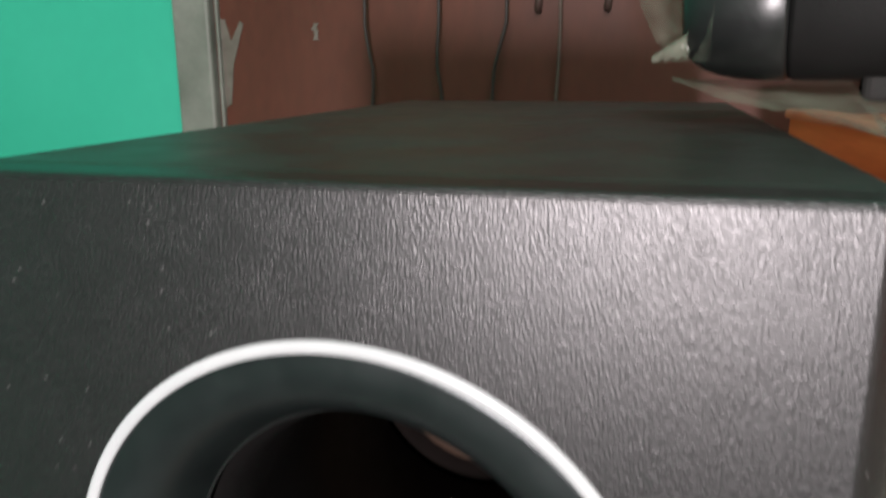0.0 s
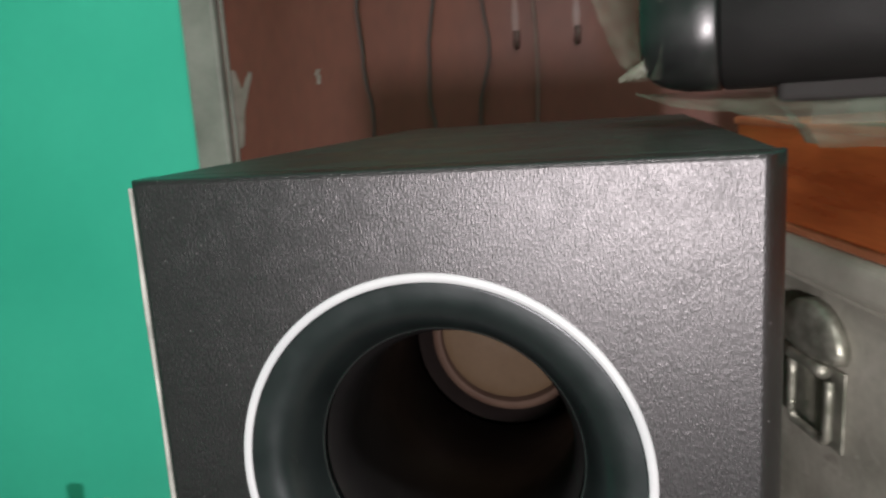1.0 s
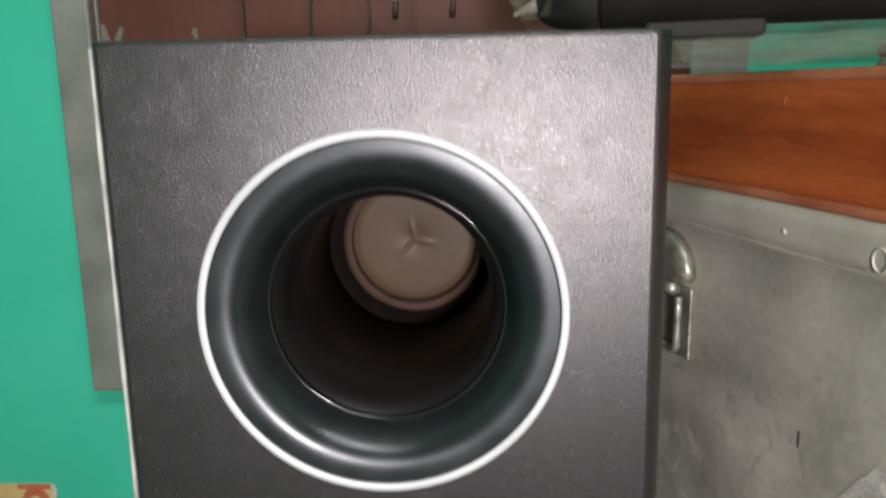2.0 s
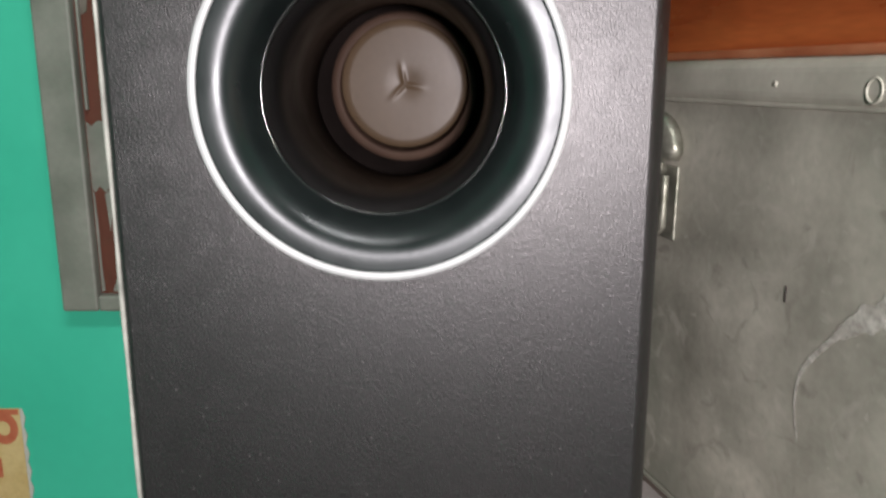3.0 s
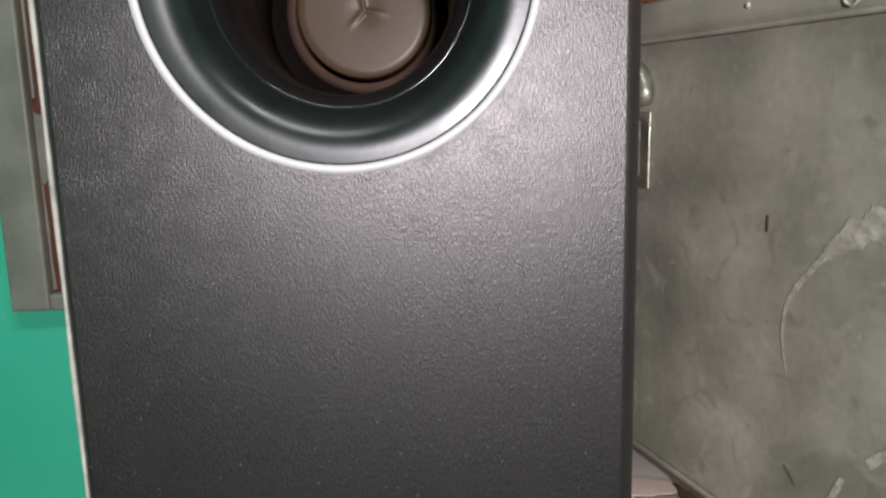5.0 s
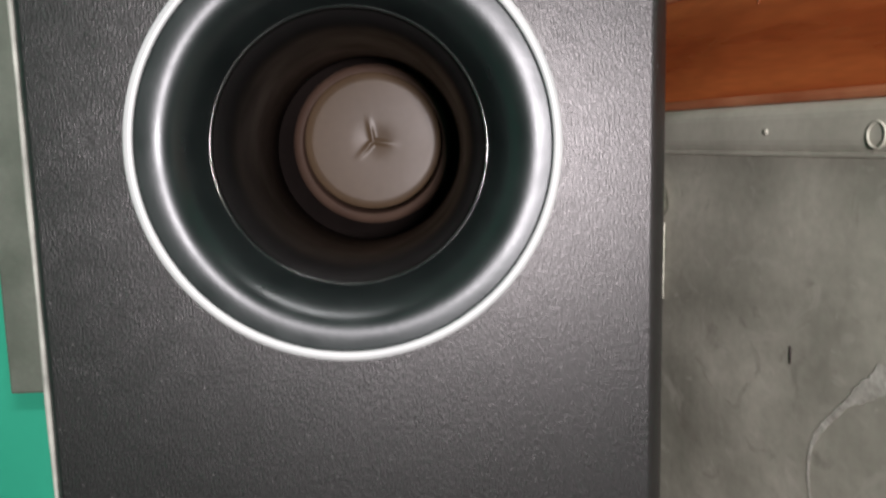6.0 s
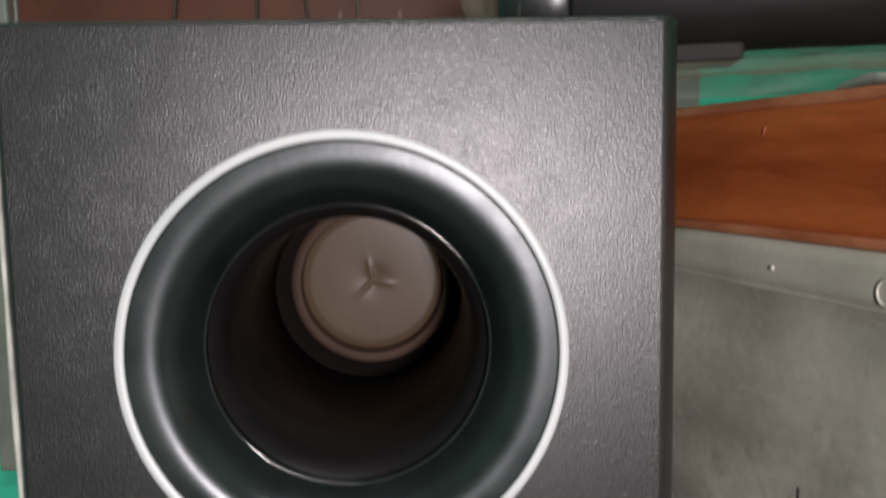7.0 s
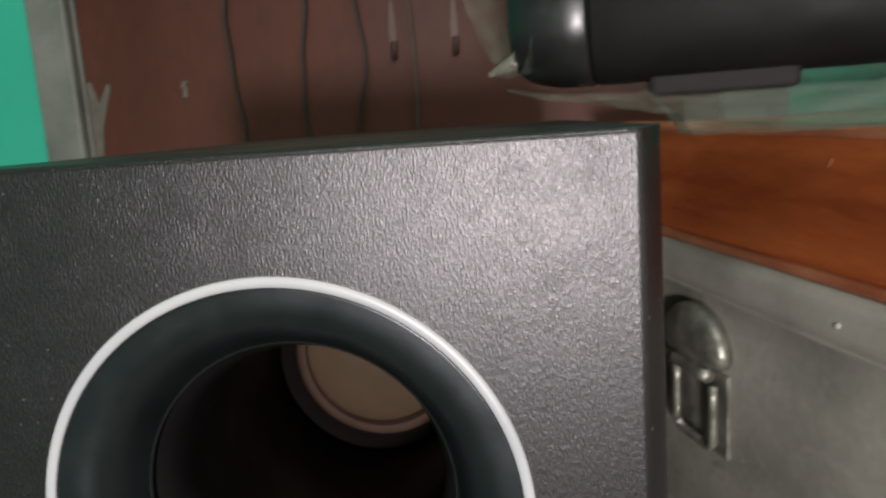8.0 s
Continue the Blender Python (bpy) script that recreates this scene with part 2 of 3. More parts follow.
# ---- mesh helpers ----
def part(name, bm, material, parent=None, label="", smooth=False):
    """Links a bmesh as one mesh object, under a thing or a part."""
    bmesh.ops.recalc_face_normals(bm, faces=bm.faces)
    me = bpy.data.meshes.new(name)
    bm.to_mesh(me)
    bm.free()
    me.materials.append(material)
    for f in me.polygons:
        f.use_smooth = smooth
    ob = new(name, me)
    ob.parent = parent
    return tagged(ob, label)


def thing(name, m, label, category, kind="", group=""):
    ob = new(name)
    ob.empty_display_size = 0.05
    ob.matrix_basis = m
    return tagged(ob, label, category, group, kind)


def block(bm, x0, x1, y0, y1, z0, z1, bevel=0.0, segs=2):
    vs = bmesh.ops.create_cube(bm, size=1)["verts"]
    for v in vs:
        v.co = Vector(((x0 + x1) / 2 + v.co.x * (x1 - x0), (y0 + y1) / 2 + v.co.y * (y1 - y0), (z0 + z1) / 2 + v.co.z * (z1 - z0)))
    if bevel:
        es = list({e for v in vs for e in v.link_edges})
        bmesh.ops.bevel(bm, geom=es, offset=bevel, segments=segs, affect="EDGES", profile=0.5)
    return bm


def boxed(x0, x1, y0, y1, z0, z1, bevel=0.0, segs=2):
    return block(bmesh.new(), x0, x1, y0, y1, z0, z1, bevel, segs)


def loft(rings, closed=True, cap0=False, cap1=False, bm=None):
    """Joins rings of points, each to the next."""
    bm = bm or bmesh.new()
    vr = [[bm.verts.new(p) for p in r] for r in rings]
    n = len(rings[0])
    for a, b in zip(vr, vr[1:]):
        for i in range(n if closed else n - 1):
            j = (i + 1) % n
            bm.faces.new((a[i], a[j], b[j], b[i]))
    if cap0:
        bm.faces.new(vr[0])
    if cap1:
        bm.faces.new(vr[-1])
    return bm


def turned(profile, cx, cz, n=96, cap0=False, cap1=False, bm=None):
    """A body of revolution about a line along y, from (radius, y) pairs."""
    return loft([[(cx + r * math.cos(a), y, cz + r * math.sin(a)) for a in (2 * math.pi * i / n for i in range(n))] for r, y in profile],
                True, cap0, cap1, bm)


def turned_up(profile, n=32, cap0=False, cap1=False):
    return loft([[(r * math.cos(a), r * math.sin(a), z) for a in (2 * math.pi * i / n for i in range(n))] for r, z in profile], True, cap0, cap1)


def rod(points, radius, n=8, bm=None):
    """A round rod along a line of points."""
    pts = [Vector(p) for p in points]
    rings = []
    for i, p in enumerate(pts):
        d = (pts[min(i + 1, len(pts) - 1)] - pts[max(i - 1, 0)]).normalized()
        u = d.orthogonal().normalized() if i == 0 else (u - d * u.dot(d)).normalized()
        w = d.cross(u)
        r = radius(i / (len(pts) - 1)) if callable(radius) else radius
        rings.append([p + r * (math.cos(a) * u + math.sin(a) * w) for a in (2 * math.pi * k / n for k in range(n))])
    return loft(rings, True, True, True, bm)


def sheet(fn, nu, nv):
    """An open surface from a function of u, v in 0..1."""
    return loft([[fn(i / nu, j / nv) for i in range(nu + 1)] for j in range(nv + 1)], False)


# ---- the room ----
FLOOR_Z, TABLE_Z = -0.78, -0.035
for name, dims, material, label in (
        ("floor", (-1.45, 1.45, -1.6, 0.72, FLOOR_Z - 0.1, FLOOR_Z), FLOOR, "grey cement floor of a small room"),
        ("ceiling", (-1.45, 1.45, -1.6, 0.72, 1.7, 1.8), WHITE, "whitewashed plain ceiling"),
        ("wall_north", (-1.35, 1.35, 0.60, 0.72, FLOOR_Z, 1.7), GREEN, "sea-green painted plaster wall"),
        ("wall_south", (-1.35, 1.35, -1.6, -1.5, FLOOR_Z, 1.7), GREEN, "sea-green painted plaster wall"),
        ("wall_west", (-1.45, -1.35, -1.6, 0.72, FLOOR_Z, 1.7), GREEN, "sea-green painted plaster wall"),
        ("wall_east", (1.35, 1.45, -1.6, 0.72, FLOOR_Z, 1.7), GREEN, "sea-green painted plaster wall")):
    tagged(part(name, boxed(*dims), material), label, name.split("_")[0], kind="structure")


def build_table():
    t = thing("table", pose(0, 0, FLOOR_Z), "dark wooden table under the trunk and the loudspeaker box", "table")
    top = TABLE_Z - FLOOR_Z
    part("tabletop", boxed(-0.115, 0.95, -0.08, 0.58, top - 0.03, top, 0.004), TABLE, t)
    for x in (-0.09, 0.88):
        for y in (-0.06, 0.51):
            part("leg", boxed(x, x + 0.05, y, y + 0.05, 0, top - 0.03, 0.003), TABLE, t)


build_table()


# ---- the subwoofer ----
def build_subwoofer():
    s = thing("subwoofer", pose(0, 0, TABLE_Z), "black vinyl-wrapped subwoofer box with a white-ringed bass port", "subwoofer")
    hw, hr, h, depth = 0.100, 0.1017, 0.3598 - TABLE_Z, 0.355
    cx, cz = -0.0018, 0.26 - TABLE_Z

    # front panel: a plate with a round hole and rounded rims
    per, n = [], 40
    for k in range(n):
        per.append((-hw + (hw + hr) * k / n, 0.0))
    for k in range(2 * n):
        per.append((hr, h * k / (2 * n)))
    for k in range(n):
        per.append((hr - (hw + hr) * k / n, h))
    for k in range(2 * n):
        per.append((-hw, h - h * k / (2 * n)))
    soft = {"left": 0.0022, "right": 0.0068, "top": 0.0012, "bottom": 0.002}

    def rim(k, y, extra=0.0):
        """The outline drawn in by k of each side's own rounding."""
        return [(min(max(x, -hw + soft["left"] * k + extra), hr - soft["right"] * k - extra), y(soft, x, z),
                 min(max(z, soft["bottom"] * k + extra), h - soft["top"] * k - extra)) for x, z in per]

    def depth_at(c):
        def y(r, x, z):
            near = min((hr - x, "right"), (x + hw, "left"), (h - z, "top"), (z, "bottom"))
            return r[near[1]] * c
        return y

    def hole(r, y):
        out = []
        for x, z in per:
            a = math.atan2(z - cz, x - cx)
            out.append((cx + r * math.cos(a), y, cz + r * math.sin(a)))
        return out
    rings = [hole(0.0655, 0.012), hole(0.0655, 0.0), hole(0.0665, 0.0), rim(1.0, depth_at(0.0), 0.0008)]
    # the wrap breaks over the edge at a clear line and rounds off behind it
    a0 = math.radians(40)
    for k in range(7):
        a = a0 + (math.pi / 2 - a0) * k / 6
        rings.append(rim(1 - (math.sin(a) - math.sin(a0)) / (1 - math.sin(a0)), depth_at(1.5 * (math.cos(a0) - math.cos(a)) / math.cos(a0))))
    rings.append([(x, 0.014, z) for x, y, z in rings[-1]])
    bm = loft(rings)
    bmesh.ops.remove_doubles(bm, verts=bm.verts, dist=1e-6)
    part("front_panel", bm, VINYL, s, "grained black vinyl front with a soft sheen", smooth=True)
    # pale worn line where the wrap ends along one upright edge
    part("edge_seam", rod([(-hw - 0.0003, 0.0016, 0.004 + (h - 0.0065) * k / 30) for k in range(31)],
                          lambda u: 0.0009 + 0.0002 * math.sin(37 * u)), SEAM, s, "pale worn edge of the vinyl wrap", smooth=True)
    y0 = 0.014
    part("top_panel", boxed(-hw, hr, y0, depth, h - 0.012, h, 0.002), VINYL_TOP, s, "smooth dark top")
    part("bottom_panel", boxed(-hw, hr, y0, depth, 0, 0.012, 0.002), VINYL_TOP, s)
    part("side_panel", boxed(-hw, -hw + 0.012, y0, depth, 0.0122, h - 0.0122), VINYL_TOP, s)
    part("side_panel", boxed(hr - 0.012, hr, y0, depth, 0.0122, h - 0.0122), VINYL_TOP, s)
    part("back_panel", boxed(-hw + 0.0122, hr - 0.0122, depth - 0.014, depth - 0.002, 0.0122, h - 0.0122), BOARD, s)

    # bass port: ring, flared mouth, tube
    part("port_ring", turned([(0.0651, 0.004), (0.0651, -0.0004), (0.0654, -0.0008), (0.0676, -0.0008), (0.0680, -0.0004), (0.0680, 0.003)],
                             cx, cz, 128), RINGW, s, "white plastic ring round the port", smooth=True)
    prof = [(0.0653, 0.0004)]
    for k in range(25):
        u = k / 24
        prof.append((0.0651 - 0.0191 * u, 0.0155 * u ** 3.6))
    prof += [(0.0457, 0.0165), (0.0455, 0.0178), (0.0460, 0.0185), (0.0460, 0.024)]
    part("port_flare", turned(prof, cx, cz, 128), FLARE, s, "flared satin black plastic mouth", smooth=True)
    n = 128
    part("port_lip", loft([[(cx + (0.0459 + 0.0007 * math.cos(b)) * math.cos(a), 0.0163 + 0.0007 * math.sin(b), cz + (0.0459 + 0.0007 * math.cos(b)) * math.sin(a))
                            for b in (2 * math.pi * j / 8 for j in range(8))] for a in (2 * math.pi * i / n for i in range(n + 1))]), LIP, s,
         "thin polished lip inside the mouth", smooth=True)
    part("port_tube", turned([(0.0458, 0.0195), (0.0452, 0.0202), (0.0432, 0.0225), (0.0415, 0.0270), (0.0408, 0.034), (0.0412, 0.060), (0.0445, 0.1400), (0.0455, 0.141),
                              (0.0475, 0.140), (0.0475, 0.026), (0.0462, 0.025)], cx, cz, 96), TUBE, s, "long glossy black plastic tube", smooth=True)

    # added ring, coloured near-black as the shade between tube and magnet
    part("shade_ring", turned([(0.0480, 0.1440), (0.0460, 0.1448), (0.0365, 0.1450), (0.0365, 0.1465), (0.0480, 0.1465)], cx, cz, 64), BOARD, s, "near-black ring filling the unlit gap behind the tube", smooth=True)

    # back of the driver, seen through the tube
    mx, mz, my = 0.0003, 0.2632 - TABLE_Z, 0.141
    magnet = part("driver_magnet", turned([(0.0345, my + 0.030), (0.0345, my + 0.0006), (0.0348, my + 0.0003), (0.0375, my + 0.0006), (0.0392, my + 0.002), (0.0400, my + 0.006), (0.0400, my + 0.05),
                                           (0.0300, my + 0.05), (0.0300, my + 0.030)], mx, mz - 0.0008, 96), RIM, s, "dull metal rim", smooth=True)
    bm = bmesh.new()
    n = 96
    rings = []
    for r in (0.0336, 0.0334, 0.0325, 0.029, 0.024, 0.020, 0.017, 0.0145, 0.012, 0.010, 0.008, 0.0065, 0.005, 0.0038, 0.0026, 0.0015, 0.0005):
        ring = []
        for i in range(n):
            a = 2 * math.pi * i / n
            arm = min(abs((a - q + math.pi) % (2 * math.pi) - math.pi) for q in (1.75, 3.95, 6.10))
            dent = 0.0005 * (1 - r / 0.0336) + 0.0005 * max(0, 1 - r / 0.011) ** 1.5
            dent -= 0.0006 * math.exp(-(min(arm, 1.2) * r / 0.0013) ** 2) * max(0, 1 - r / 0.012)
            edge = 0.0012 if r > 0.0335 else 0.0004 if r > 0.033 else 0.0
            ring.append((mx + r * math.cos(a), my - 0.0004 + edge + dent, mz + 0.0008 + r * math.sin(a)))
        rings.append(ring)
    rings.insert(0, [(x, my + 0.028, z) for x, y, z in rings[0]])
    part("cap", loft(rings, True, False, True, bm), CAP, magnet, "brownish satin metal disc with a shallow dent", smooth=True)


build_subwoofer()


# ---- the trunk and the plank on it ----
# along: from the latch end towards the viewer; the face stands on the line  0.960 x + 0.2785 y = 0.2408
FACE = math.degrees(math.atan2(-0.9604, 0.2785))      # direction along the face, away from the wall


def face_pose(z):
    """Local x runs along the trunk's face away from the wall, local y into the trunk, z up; the origin is on the face where y is 0.45.
    The far end is propped up by a finger's breadth."""
    x0 = (0.2408 - 0.27852 * 0.45) / 0.96043
    return pose(x0, 0.45, z, 0, 0.95, FACE)


LIFT = 0.0091


def build_trunk():
    t = thing("steel_trunk", face_pose(TABLE_Z + LIFT), "scuffed grey painted steel trunk with a chrome hasp", "trunk")
    top = 0.279 - TABLE_Z - 0.0048
    lidz = 0.2525 - TABLE_Z - 0.0048
    ln, w = 0.78, 0.42
    part("body", boxed(0.0, ln, 0.0, w, 0.004, lidz + 0.001, 0.002), TRUNK, t, "dull grey body with scrapes")
    part("base_rim", boxed(-0.002, ln + 0.002, -0.001, w + 0.001, 0.0, 0.0040, 0.0015), TRUNK, t)
    lid = part("lid", boxed(-0.005, ln + 0.005, -0.005, w + 0.005, lidz, top, 0.008, 5), LID, t, "grey lid with a rolled lip")
    part("lip", rod([(-0.004 + (ln + 0.008) * k / 20, -0.0020, lidz + 0.0012) for k in range(21)], 0.0016), LID, lid, smooth=True)
    # hasp on the front
    zz = -TABLE_Z - 0.0048
    m = 0.186
    outline = [(m + 0.034 * math.cos(a), 0.219 + zz + 0.027 * math.sin(a)) for a in (math.pi * k / 18 for k in range(19))]
    outline += [(m - 0.030, 0.2135 + zz), (m - 0.010, 0.2105 + zz), (m + 0.010, 0.2105 + zz), (m + 0.030, 0.2135 + zz)]
    cxz = (m, 0.225 + zz)

    def inset(k, y):
        return [(cxz[0] + (x - cxz[0]) * k, y, cxz[1] + (z - cxz[1]) * k) for x, z in outline]
    hasp = part("hasp", loft([inset(1.0, -0.001), inset(1.0, -0.0065), inset(0.93, -0.0095), inset(0.7, -0.0115), inset(0.3, -0.0125)], True, True, True),
                CHROME, t, "tarnished chrome hasp", smooth=True)
    part("knuckle", rod([(m - 0.022 + 0.044 * k / 6, -0.009, 0.2075 + zz) for k in range(7)], 0.0042, 12), CHROME, hasp, smooth=True)
    x0, x1, z0, z1 = m - 0.016, m + 0.026, 0.164 + zz, 0.203 + zz
    loop = [(x0, z1), (x0, z0 + 0.004), (x0 + 0.004, z0), (x1 - 0.004, z0), (x1, z0 + 0.004), (x1, z1)]
    path = []
    for (ax, az), (bx, bz) in zip(loop, loop[1:]):
        path += [(ax + (bx - ax) * k / 4, -0.0085, az + (bz - az) * k / 4) for k in range(4)]
    path.append((x1, -0.0085, z1))
    part("loop", rod(path, 0.0028, 10), CHROME, hasp, "bright wire loop", smooth=True)
    part("back_plate", boxed(m - 0.022, m + 0.031, -0.0022, -0.0004, 0.158 + zz, 0.209 + zz, 0.0008), CHROME, hasp)
    # eyelet on the lid, nick and scrapes on the body
    ex, ez = 0.374, 0.2625 + zz
    bm = loft([[(ex + r * math.cos(a), y, ez + 1.25 * r * math.sin(a)) for a in (2 * math.pi * k / 28 for k in range(28))]
               for r, y in ((0.0052, -0.0046), (0.0050, -0.0056), (0.0046, -0.0059), (0.0042, -0.0056), (0.0040, -0.0046))])
    part("eyelet", bm, LID, lid, "pale worn eyelet", smooth=True)
    part("rivet", loft([[(0.3073 + q * math.cos(a), y, 0.2648 + zz + q * math.sin(a)) for a in (2 * math.pi * k / 16 for k in range(16))]
                        for q, y in ((0.0017, -0.0046), (0.0015, -0.0056), (0.0009, -0.0060), (0.0002, -0.0061))], True, False, True), LID, lid, "small pale rivet", True)
    part("nick", rod([(0.3490, -0.0002, 0.0215 + zz), (0.3540, -0.0005, 0.0180 + zz), (0.3580, -0.0002, 0.0140 + zz)], 0.0005, 6), PEEL, t, "short dark nick")
    part("nick", rod([(0.326, -0.0002, 0.146 + zz), (0.3262, -0.0004, 0.150 + zz), (0.3258, -0.0002, 0.155 + zz)], 0.0005, 6), CABLE, t, "short dark nick")

    def scrape(points, wide, seed):
        rnd = random.Random(seed)
        n = 60
        left, right = [], []
        ends = [points[0], *points, points[-1]]

        def along(u):
            k = min(int(u), len(points) - 2)
            f = u - k
            a, b, c, d = (Vector(q) for q in ends[k:k + 4])
            return 0.5 * (2 * b + (c - a) * f + (2 * a - 5 * b + 4 * c - d) * f * f + (3 * b - a - 3 * c + d) * f ** 3)
        for i in range(n + 1):
            u = i / n * (len(points) - 1)
            p = along(u)
            d = (along(min(u + 0.02, len(points) - 1)) - along(max(u - 0.02, 0))).normalized()
            w = wide(i / n) * rnd.uniform(0.7, 1.25)
            left.append((p.x - d.y * w, -0.0005, p.y + zz + d.x * w))
            right.append((p.x + d.y * w, -0.0005, p.y + zz - d.x * w))
        part("scrape", loft([left, right], False), SCUFF, t, "pale curved scrape in the paint")
    scrape([(0.347, 0.072), (0.342, 0.091), (0.345, 0.113), (0.364, 0.138)], lambda u: 0.0005 + 0.0014 * u, 1)
    scrape([(0.364, 0.138), (0.382, 0.153), (0.401, 0.162), (0.430, 0.169), (0.47, 0.170)], lambda u: 0.0018 + 0.022 * u * (1.1 - u), 2)
    scrape([(0.373, -0.004), (0.376, 0.006), (0.387, 0.032)], lambda u: 0.0010 + 0.0022 * u * (1.2 - u), 3)
    scrape([(0.383, 0.006), (0.392, 0.019), (0.404, 0.017)], lambda u: 0.0025 * (1.05 - u), 4)
    scrape([(0.400, 0.045), (0.412, 0.056), (0.432, 0.060), (0.46, 0.05)], lambda u: 0.002 + 0.003 * u * (1.1 - u), 5)
    return t


build_trunk()


def build_plank():
    t = thing("wooden_plank", face_pose(0.2790 + 0.0043), "orange-brown varnished wooden plank lying on the trunk", "plank")
    ln = 0.74
    part("board", boxed(0.06, ln, 0.004, 0.36, 0.004, 0.069, 0.003), WOOD, t)
    part("bead", boxed(0.06, ln, 0.000, 0.02, 0.0, 0.0055, 0.002), WOODE, t, "worn bead along the lower edge")
    part("bead", boxed(0.06, ln, 0.001, 0.02, 0.0665, 0.0725, 0.002), WOODE, t, "worn bead along the upper edge")
    part("scratch", rod([(0.2925, 0.0040, 0.0535), (0.2938, 0.0037, 0.0555), (0.2945, 0.0040, 0.0580)], 0.0006, 6), WOODE, t, "short pale scratch")


build_plank()


# ---- the shuttered window in the wall ----
def build_window():
    w = thing("wall_shutter", pose(0, 0.60, 0.007), "brown painted wooden shutter in a peeling grey frame on the wall", "shutter")
    x0, x1, h = -0.423, 0.332, 0.95
    part("stile", boxed(x0, x0 + 0.042, -0.022, 0.0, 0, h, 0.003), GREYP, w, "peeling grey upright")
    part("stile", boxed(x1 - 0.062, x1, -0.022, 0.0, 0, h, 0.003), GREYP, w, "peeling grey upright")
    part("rail", boxed(x0 + 0.0422, x1 - 0.0622, -0.022, 0.0, 0, 0.019, 0.003), GREYP, w)
    part("rail", boxed(x0 + 0.0422, x1 - 0.0622, -0.022, 0.0, h - 0.05, h, 0.003), GREYP, w)

    def patch(name, outline, y, material, label, thick=0.0007):
        part(name, loft([[(x, y, z - 0.007) for x, z in outline], [(x, y - thick, z - 0.007) for x, z in outline]], True, True, True), material, w, label)

    def ragged(ax, bx, z0, z1, seed):
        rnd = random.Random(seed)
        n = 9
        a = [(ax + rnd.uniform(-0.002, 0.002) * (0 < k < n), z0 + (z1 - z0) * k / n) for k in range(n + 1)]
        b = [(bx + rnd.uniform(-0.002, 0.002), z0 + (z1 - z0) * k / n) for k in range(n + 1)]
        return a + b[::-1]
    # what is left of the grey paint on the board beside the upright
    patch("paint_patch", [(-0.3795, 0.150), (-0.376, 0.146), (-0.371, 0.153), (-0.364, 0.146), (-0.357, 0.155), (-0.345, 0.150), (-0.343, 0.200), (-0.349, 0.219),
                          (-0.357, 0.226), (-0.366, 0.227), (-0.374, 0.221), (-0.3795, 0.226)], -0.0102, GREYP, "flaking grey paint")
    patch("paint_patch", [(-0.3795, 0.149), (-0.3775, 0.145), (-0.3765, 0.100), (-0.3770, 0.060), (-0.3755, 0.030), (-0.3795, 0.028)], -0.0102, GREYP, "flaking grey paint")
    patch("paint_patch", [(-0.3655, 0.144), (-0.358, 0.150), (-0.360, 0.118), (-0.363, 0.100)], -0.0102, GREYP, "flaking grey paint")
    patch("paint_patch", [(-0.366, 0.029), (-0.352, 0.027), (-0.355, 0.041), (-0.360, 0.046)], -0.0102, GREYP, "flaking grey paint")
    part("batten", boxed(x0 + 0.0460, x0 + 0.0492, -0.016, -0.0102, 0.232, h - 0.0504, 0.001), GREYP, w, "thin pale batten")
    patch("torn_tape", [(-0.375, 0.34), (-0.367, 0.345), (-0.362, 0.385), (-0.348, 0.425), (-0.352, 0.428), (-0.363, 0.408), (-0.369, 0.43), (-0.374, 0.43)],
          -0.0102, TEAR, "torn strip of grey paint")
    patch("torn_tape", ragged(-0.272, -0.266, 0.408, 0.424, 5), -0.0102, TEAR, "torn strip of old tape", 0.0004)
    for x in (-0.047, 0.015):
        part("nail", rod([(x, -0.009, 0.424), (x, -0.014, 0.425), (x + 0.001, -0.017, 0.431), (x + 0.001, -0.017, 0.439)], 0.0035, 8), NAIL_AND_TEAR, w, "dark bent nail", True)
        patch("tape", [(x - 0.003, 0.437), (x + 0.002, 0.437), (x + 0.003, 0.462), (x + 0.001, 0.488), (x - 0.002, 0.484), (x - 0.004, 0.458)], -0.0102, FAINT, "faint strip of old tape", 0.0004)
    label = part("paper_label", boxed(-0.249, -0.054, -0.0112, -0.0102, 0.504, 0.575), LABEL, w, "yellow paper label with a row of white squares")
    for k in range(7):
        part("white_square", boxed(-0.231 + 0.0225 * k, -0.231 + 0.0225 * k + 0.0165, -0.0118, -0.0114, 0.527, 0.56), PALE, label)
    part("panel", boxed(x0 + 0.0422, x1 - 0.0622, -0.010, 0.0, 0.0192, h - 0.0502), BROWN, w, "brown painted board")


build_window()


